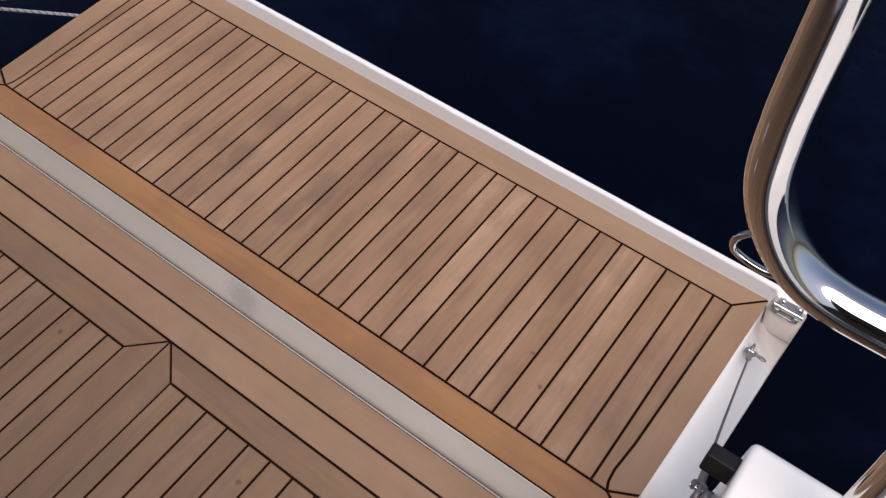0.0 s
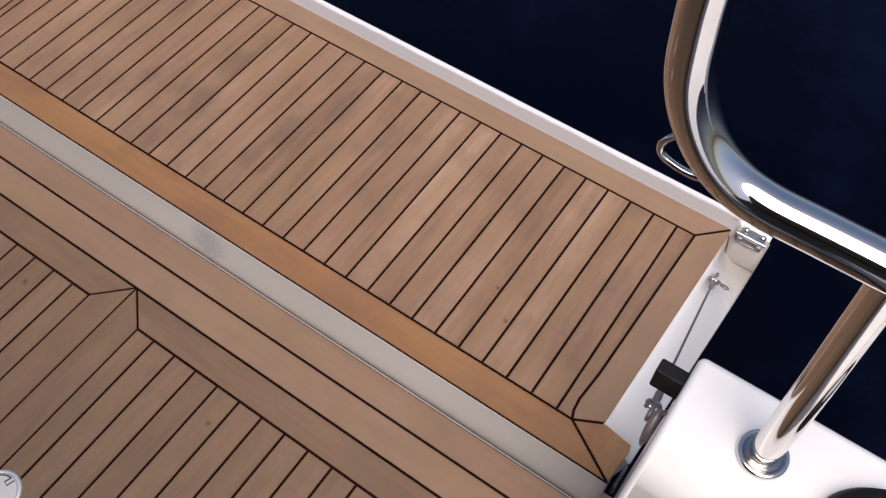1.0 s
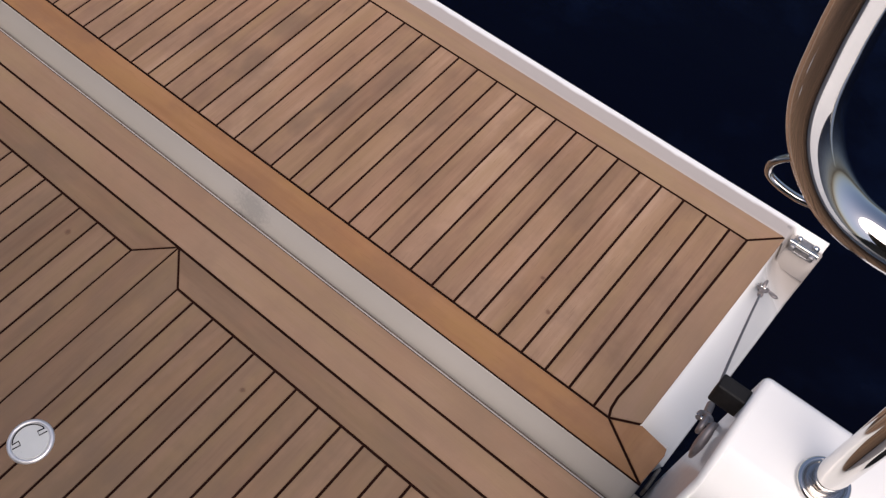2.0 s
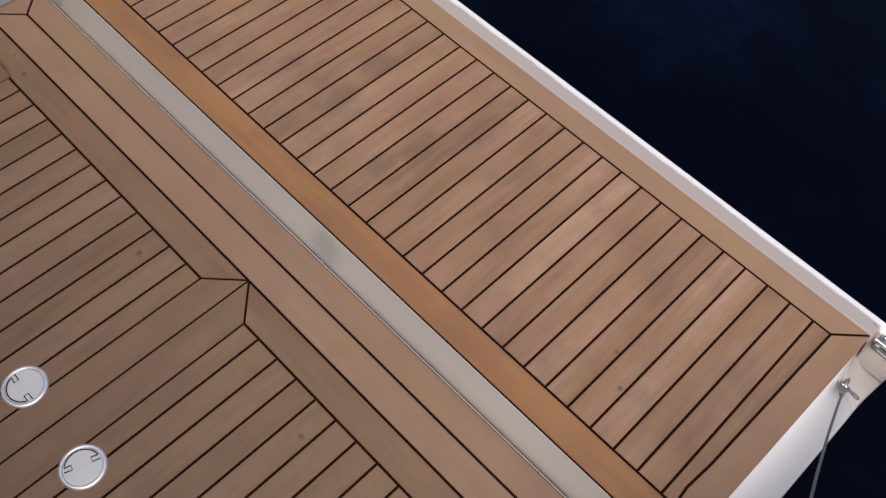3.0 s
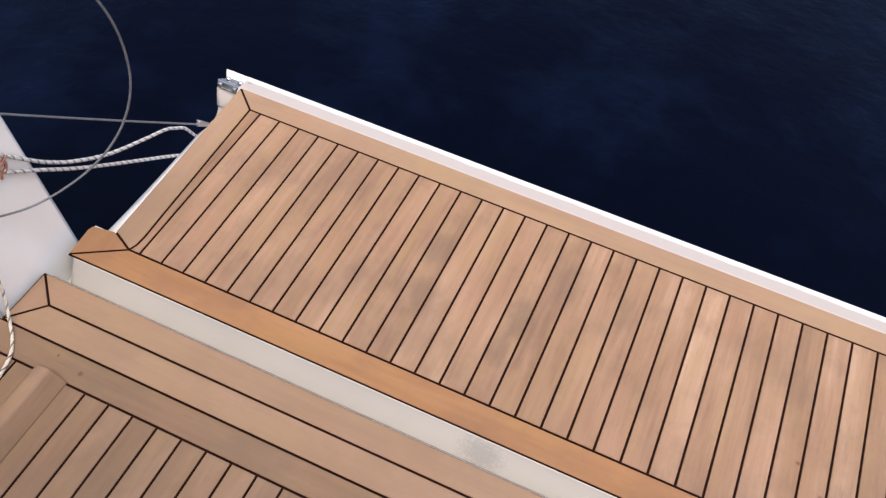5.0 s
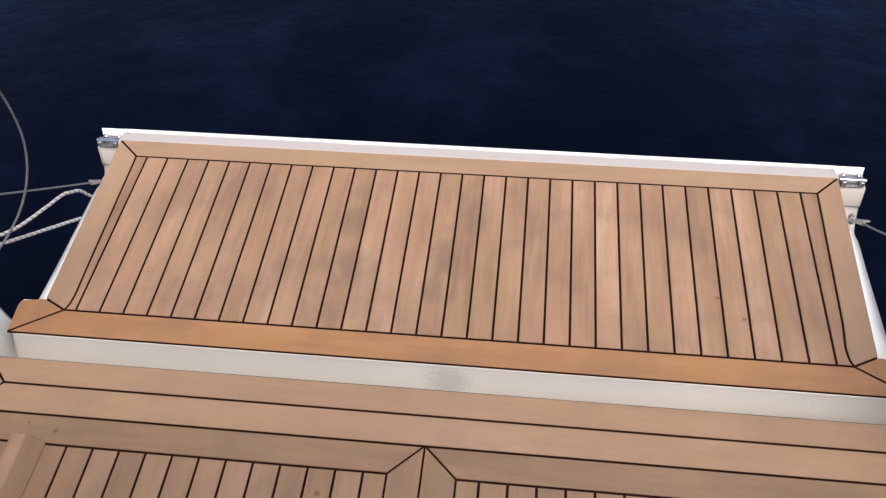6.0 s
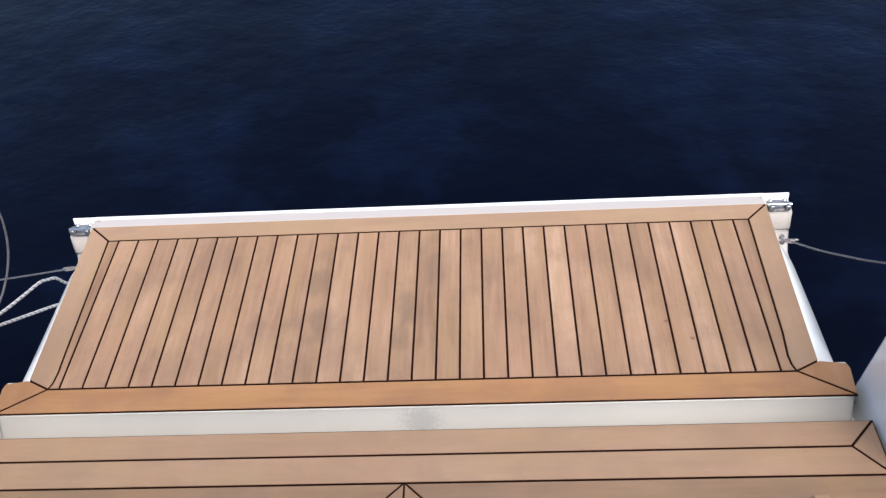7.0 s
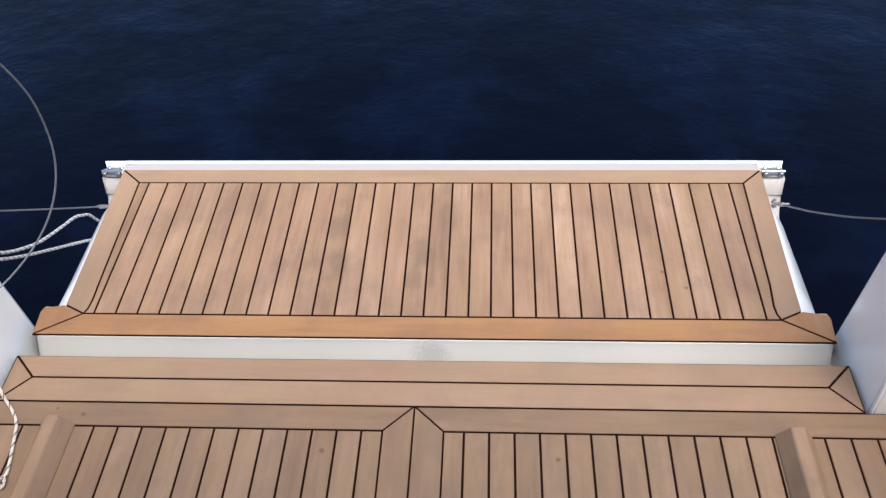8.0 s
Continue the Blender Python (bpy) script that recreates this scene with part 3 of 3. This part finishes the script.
def coaming(s):
    """White end of the cockpit side: its inner face, a sloping after edge and a flat top with soft edges."""
    bm = bmesh.new()
    lo, hi = -0.75, TOP
    after = lambda z: -0.011 - 0.126 * z
    pts = [(0.899, after(lo) - 0.13, lo), (0.904, after(hi), hi), (1.70, after(hi), hi), (1.70, after(lo) - 0.13, lo), (0.899, STRIP_NEAR - 0.002, lo), (0.904, STRIP_NEAR + 0.005, hi), (1.70, STRIP_NEAR + 0.005, hi), (1.70, STRIP_NEAR - 0.002, lo)]
    pts[0], pts[3] = (0.899, 0.0, lo), (1.70, 0.0, lo)
    v = [bm.verts.new((s * x, y, z)) for x, y, z in pts]
    mid_in, mid_out = bm.verts.new((s * 0.899, after(-0.02), -0.02)), bm.verts.new((s * 1.70, after(-0.02), -0.02))
    bm.faces.new((v[0], mid_in, mid_out, v[3]))
    bm.faces.new((mid_in, v[1], v[2], mid_out))
    bm.faces.new((v[4], v[7], v[6], v[5]))
    bm.faces.new((v[1], v[5], v[6], v[2]))
    bm.faces.new((v[0], v[4], v[5], v[1], mid_in))
    bm.faces.new((v[3], mid_out, v[2], v[6], v[7]))
    bm.faces.new((v[0], v[3], v[7], v[4]))
    bmesh.ops.recalc_face_normals(bm, faces=bm.faces)
    e = [x for x in bm.edges if max(p.co.z for p in x.verts) > 0.3 and len(x.link_faces) == 2 and x.calc_face_angle(0) > 0.5]
    front = [x for x in e if all(p.co.y < STRIP_NEAR + 0.02 and p.co.z > 0.5 for p in x.verts)]
    bmesh.ops.bevel(bm, geom=[x for x in e if x not in front], offset=0.009, segments=5, profile=0.5, affect="EDGES")
    front = [x for x in bm.edges if all(p.co.y < STRIP_NEAR + 0.03 and p.co.z > 0.5 for p in x.verts) and x.calc_length() > 0.3]
    bmesh.ops.bevel(bm, geom=front, offset=0.055, segments=10, profile=0.5, affect="EDGES")
    return bm


for name, s in (("wall_left", -1), ("wall_right", 1)):
    side = tagged(link(name, coaming(s), GELCOAT, smooth=True, at=pose(0.003, 0, 0)), "glossy white moulded end of the cockpit side", "cockpit coaming", kind="structure")
    for p in side.data.polygons:
        p.use_smooth = p.area < 0.012
    # cockpit side further forward, and the seat behind the view
    tagged(link(name.replace("wall", "wall_seat"), block(min(s * 1.125, s * 1.7), max(s * 1.125, s * 1.7), -3.3, STRIP_NEAR - 0.004, -0.14, 0.46, 0.02), GELCOAT), "plain white cockpit side", "cockpit side", kind="structure")
# unseen closing wall, kept dark so that the rail mirrors no white
tagged(link("wall_forward", block(-1.7, 1.7, -3.5, -3.3, -0.6, 2.1), DARK_SCREEN), "plain dark unseen wall closing the cockpit", "wall", kind="structure")
# added out of view to dim the floor and darken the rail's reflections
tagged(link("ceiling", block(-1.6, 1.6, -3.5, -1.4, 2.1, 2.13), DARK_SCREEN), "added dark canopy out of view over the cockpit", "canopy", kind="structure")
tagged(link("wall_hull", block(-0.895, 0.895, -3.3, STRIP_FAR - 0.022, -0.9, -0.142), GELCOAT), "white hull below the deck", "hull", kind="structure")

# ---- stainless rail at the gate ----
rail = thing("pushpit_rail", "polished stainless steel tube rail with a tight bend", "guard rail")
R = 0.0178
EYE_LINE = [(0.830, -0.150, 0.922), (0.814, -0.150, 0.906), (0.8065, -0.150, 0.892), (0.812, -0.150, 0.880), (0.836, -0.150, 0.876), (0.864, -0.150, 0.886)]
RAIL_Y, RAIL_Z = -0.150, 0.8825
bend = [(1.60, RAIL_Y, RAIL_Z + 0.01), (1.30, RAIL_Y, RAIL_Z + 0.003), (1.06, RAIL_Y, RAIL_Z), (0.942, RAIL_Y, RAIL_Z), (0.888, RAIL_Y, RAIL_Z + 0.001), (0.856, RAIL_Y, RAIL_Z + 0.013), (0.830, RAIL_Y, RAIL_Z + 0.039), (0.812, RAIL_Y, RAIL_Z + 0.076), (0.805, RAIL_Y, RAIL_Z + 0.125), (0.803, RAIL_Y, RAIL_Z + 0.22), (0.803, RAIL_Y, 1.5)]
part("tube", sweep(bmesh.new(), eased(bend, 10), R, 24), STEEL, rail, smooth=True)
post = part("stanchion", sweep(bmesh.new(), [Vector((1.006, -0.148, TOP)), Vector((0.999, -0.149, 0.72)), Vector((0.991, RAIL_Y, RAIL_Z - 0.005))], 0.0155, 24), STEEL, rail, smooth=True)
collar = part("collar", lathe([(0.0235, 0.0), (0.0262, 0.0015), (0.0268, 0.0040), (0.0258, 0.0066), (0.0236, 0.0080), (0.0214, 0.0074), (0.0200, 0.0052), (0.0190, 0.0036), (0.0152, 0.0030)], 48), STEEL, post, "polished base flange", smooth=True, at=pose(1.006, -0.148, TOP))
part("eye", sweep(bmesh.new(), eased(EYE_LINE, 8), 0.0032, 10), STEEL, rail, "thin bent steel eye", smooth=True)


# ---- platform catches on the after corners ----
def catch(s):
    """Stainless catch: base plate, two posts with round heads and a cross pin."""
    c = thing("catch_bracket", "small stainless steel catch on the platform corner", "bracket", "platform catches")
    plate = part("base_plate", block(-0.0245, 0.0245, -0.020, 0.020, 0, 0.003, 0.001, 2), CATCH, c, "dull grey plate")
    for x in (-0.020, 0.019):
        part("lug", block(x - 0.0055, x + 0.0055, -0.021, 0.000, 0.003, 0.015, 0.002, 2), CATCH, c, smooth=True)
    part("pin", sweep(bmesh.new(), [Vector((-0.029, -0.008, 0.011)), Vector((0, -0.008, 0.011)), Vector((0.029, -0.008, 0.011))], 0.0048, 14), STEEL, c, smooth=True)
    for x in (-0.016, 0.0175):
        part("bolt", lathe([(0.0068, 0), (0.0068, 0.003), (0.0052, 0.0065), (0.0018, 0.0078)], 18), STEEL, plate, smooth=True, at=pose(x, 0.0125, 0.003))
    c.matrix_world = pose(0.8790 if s > 0 else -0.8735, 0.5260, -0.0262, 0, 0, 0)
    return c


catch(1), catch(-1)


# ---- support wires of the platform ----
def support_wire(s):
    w = thing("support_wire", "thin stainless wire with forked ends holding the platform", "wire", "platform support wires")
    low, up, sag = (Vector((0.860, 0.393, -0.015)), Vector((0.8885, -0.085, 0.375)), 0.010) if s > 0 else (Vector((-0.850, 0.393, -0.0295)), Vector((-0.889, -0.168, 0.461)), 0.002)
    d = (up - low).normalized()
    part("wire", sweep(bmesh.new(), eased([low + d * 0.03, low.lerp(up, 0.3) - Vector((0, 0, 0.85 * sag)), low.lerp(up, 0.5) - Vector((0, 0, sag)), low.lerp(up, 0.7) - Vector((0, 0, 0.85 * sag)), up - d * 0.03], 6), 0.0021, 8), WIRE, w, smooth=True)
    for at, way in ((low, d), (up, -d)):
        end = part("terminal", sweep(bmesh.new(), [at + way * 0.012, at + way * 0.02, at + way * 0.045], 0.0052, 12), STRAP, w, smooth=True)
        side = Vector((1, 0, 0))
        for k in (-1, 1):
            part("fork_arm", sweep(bmesh.new(), eased([at + way * 0.014, at + way * 0.006 + side * k * 0.0075, at - way * 0.010 + side * k * 0.0075], 4), 0.0034, 8), STRAP, end, smooth=True)
        part("pin", sweep(bmesh.new(), [at - side * 0.011 - way * 0.006, at - way * 0.006, at + side * 0.011 - way * 0.006], 0.0028, 10), STEEL, end, smooth=True)
        up_v = way.cross(side).normalized()
        ring = [at - way * (0.006 + 0.013 * (1 - math.cos(a))) + up_v * 0.0095 * math.sin(a) for a in [2 * math.pi * k / 16 for k in range(17)]]
        part("bow", sweep(bmesh.new(), ring, 0.0031, 8), STRAP, end, "steel shackle bow", smooth=True)
        clip = [at + side * s * 0.011 - way * 0.006, at + side * s * 0.023 - way * 0.003, at + side * s * 0.029 + way * 0.004, at + side * s * 0.022 + way * 0.009, at + side * s * 0.014 + way * 0.002]
        part("split_ring", sweep(bmesh.new(), eased(clip, 4), 0.0024, 6), STRAP, end, smooth=True)
    # strap on the cockpit side
    bm = bmesh.new()
    bmesh.ops.create_uvsphere(bm, u_segments=16, v_segments=10, radius=1, matrix=pose(s * 0.8985, up.y - 0.040, up.z + 0.030, 40, 0, 0) @ Matrix.Diagonal((0.0065, 0.027, 0.012, 1)))
    part("tang", bm, STRAP, w, "dull steel strap on the coaming", smooth=True)
    return w


support_wire(1), support_wire(-1)

# ---- black bumper on the coaming edge, beside the wire ----
tagged(link("rubber_bumper", block(0.8735, 0.9080, -0.119, -0.100, 0.484, 0.523, 0.0025, 2), BLACK), "black rubber bumper block on the white coaming edge", "bumper")
cap = thing("deck_fitting", "dark oval fitting with a painted highlight on the coaming top", "deck fitting")
part("base", lathe([(0.060, 0), (0.060, 0.006), (0.054, 0.018), (0.036, 0.026), (0.008, 0.029)], 36), BLACK, cap, smooth=True)
# pale disc stands in for the highlight on the dark pad
part("cap", lathe([(0.026, 0.0262), (0.024, 0.031), (0.012, 0.0345), (0.003, 0.0352)], 28), LID, cap, "pale disc painted as the highlight", smooth=True)
cap.matrix_world = pose(1.128, -0.158, TOP, 0, 0, 30) @ Matrix.Diagonal((1.0, 0.72, 1, 1))

# ---- lines on the other side of the gate ----
fall = thing("control_line", "white braided rope flecked grey, led from platform to coaming", "rope", "platform lines")
part("line", laid_rope(eased([(-0.884, 0.392, -0.088), (-0.885, 0.372, -0.056), (-0.885, 0.350, -0.020), (-0.885, 0.322, 0.004), (-0.885, 0.290, 0.027), (-0.885, 0.216, 0.060), (-0.885, 0.12, 0.106), (-0.885, 0.035, 0.164), (-0.885, -0.018, 0.211), (-0.885, -0.052, 0.248), (-0.8915, -0.098, 0.300), (-0.8915, -0.140, 0.343)], 6), 0.0040, 0.020), [ROPE_WHITE, ROPE_DARK], fall, smooth=True)
fall = thing("control_line", "white braided rope flecked grey, made fast with a shackle", "rope", "platform lines")
part("line", laid_rope(eased([(-0.886, 0.335, -0.098), (-0.886, 0.30, -0.064), (-0.885, 0.103, 0.090), (-0.885, 0.021, 0.157), (-0.885, -0.042, 0.213), (-0.890, -0.098, 0.258)], 6), 0.0040, 0.020), [ROPE_WHITE, ROPE_DARK], fall, smooth=True)
shackle = thing("snap_shackle", "small pinkish bronze snap shackle against the white coaming", "shackle")
C = Vector((-0.891, -0.112, 0.278))
part("bow", sweep(bmesh.new(), [C + Vector((0, 0.010 + 0.009 * math.cos(a), -0.004 + 0.012 * math.sin(a))) for a in [2 * math.pi * k / 20 for k in range(21)]], 0.0030, 8), BRONZE, shackle, smooth=True)
part("jaw", sweep(bmesh.new(), eased([C + Vector((0.003, 0.004, 0.010)), C + Vector((0.006, -0.006, 0.013)), C + Vector((0.005, -0.016, 0.006)), C + Vector((0.004, -0.013, -0.006)), C + Vector((0.003, 0.000, -0.009))], 5), 0.0034, 8), BRONZE, shackle, smooth=True)
part("lever", sweep(bmesh.new(), [C + Vector((0.004, 0.000, 0.002)), C + Vector((0.008, 0.014, 0.016)), C + Vector((0.008, 0.021, 0.021))], 0.0032, 8), BRONZE, shackle, smooth=True)
part("pin", sweep(bmesh.new(), [C + Vector((0.002, 0.004, 0.010)), C + Vector((0.003, 0.002, -0.006)), C + Vector((0.002, 0.000, -0.023))], 0.0026, 8), BRONZE, shackle, smooth=True)
part("swivel", lathe([(0.0010, -0.007), (0.0048, -0.005), (0.0056, 0.0), (0.0048, 0.005), (0.0010, 0.007)], 14), STEEL, shackle, "bright steel swivel", smooth=True, at=pose(C.x + 0.004, C.y - 0.011, C.z + 0.011, 60, 0, 0))
for k in range(4):
    y = -0.018 - 0.015 * k
    part("link", sweep(bmesh.new(), [C + Vector((0.0035 * (k % 2) * math.sin(a) * 1.2, y + 0.0095 * math.cos(a), 0.003 + 0.0045 * k + 0.0045 * (1 - k % 2) * math.sin(a) + 0.002 * math.cos(a))) for a in [2 * math.pi * j / 14 for j in range(15)]], 0.0014, 6), STEEL_DULL, shackle, "small dull steel chain link", smooth=True)
pulley = thing("turning_block", "black turning block on the white coaming", "pulley")
cheek = part("cheek", lathe([(0.022, 0), (0.024, 0.003), (0.024, 0.014), (0.020, 0.019), (0.006, 0.021)], 28), BLACK, pulley, smooth=True)
for k in range(3):
    a = 2 * math.pi * k / 3
    part("screw", lathe([(0.0034, 0.018), (0.0034, 0.0206), (0.001, 0.0212)], 12), STEEL, cheek, smooth=True, at=pose(0.013 * math.cos(a), 0.013 * math.sin(a), 0))
part("head", block(-0.030, -0.018, -0.013, 0.013, 0.0, 0.012, 0.004, 3), BLACK, pulley, "black moulded head", smooth=True)
part("becket", block(0.019, 0.031, -0.010, 0.010, 0.0, 0.011, 0.004, 3), BLACK, pulley, smooth=True)
pulley.matrix_world = pose(-0.8985, -0.150, 0.362, 25, 90, 0) @ Matrix.Diagonal((1.25, 1.15, 1.0, 1))
slack = thing("lifeline_wire", "slack grey plastic-coated lifeline hanging in a bight", "wire")
part("wire", sweep(bmesh.new(), eased([(-0.735, -0.177, 0.918), (-0.712, -0.113, 0.833), (-0.699, -0.058, 0.748), (-0.694, -0.011, 0.663), (-0.695, 0.027, 0.578), (-0.704, 0.050, 0.495), (-0.716, 0.057, 0.413), (-0.736, 0.046, 0.338), (-0.766, 0.020, 0.272), (-0.806, -0.021, 0.219), (-0.852, -0.075, 0.184), (-0.879, -0.126, 0.186), (-0.888, -0.190, 0.230), (-0.925, -0.244, 0.28), (-0.990, -0.246, 0.46), (-1.02, -0.220, 0.539)], 8), 0.0021, 8), WIRE, slack, smooth=True)
hang = thing("hanging_line", "cream rope with brown flecks hanging down to the floor", "rope")
part("line", laid_rope(eased([(-0.985, -0.220, TOP + 0.004), (-0.975, -0.240, 0.47), (-0.945, -0.240, 0.33), (-0.905, -0.228, 0.205), (-0.886, -0.208, 0.115), (-0.878, -0.213, 0.045), (-0.862, -0.236, 0.004), (-0.838, -0.262, -0.0075), (-0.817, -0.294, -0.0075), (-0.803, -0.350, -0.0075), (-0.792, -0.405, -0.0075), (-0.797, -0.424, -0.006)], 6), 0.0036, 0.026, dark=(1,)), [ROPE_CREAM, ROPE_DARK], hang, smooth=True)
part("knot", laid_rope([Vector((-0.798 + 0.012 * math.cos(a), -0.430 + 0.010 * math.sin(2 * a), -0.002 + 0.005 * math.sin(a))) for a in [2 * math.pi * k / 24 for k in range(25)]], 0.0036, 0.026), [ROPE_CREAM, ROPE_DARK], hang, "figure-of-eight knot", smooth=True)
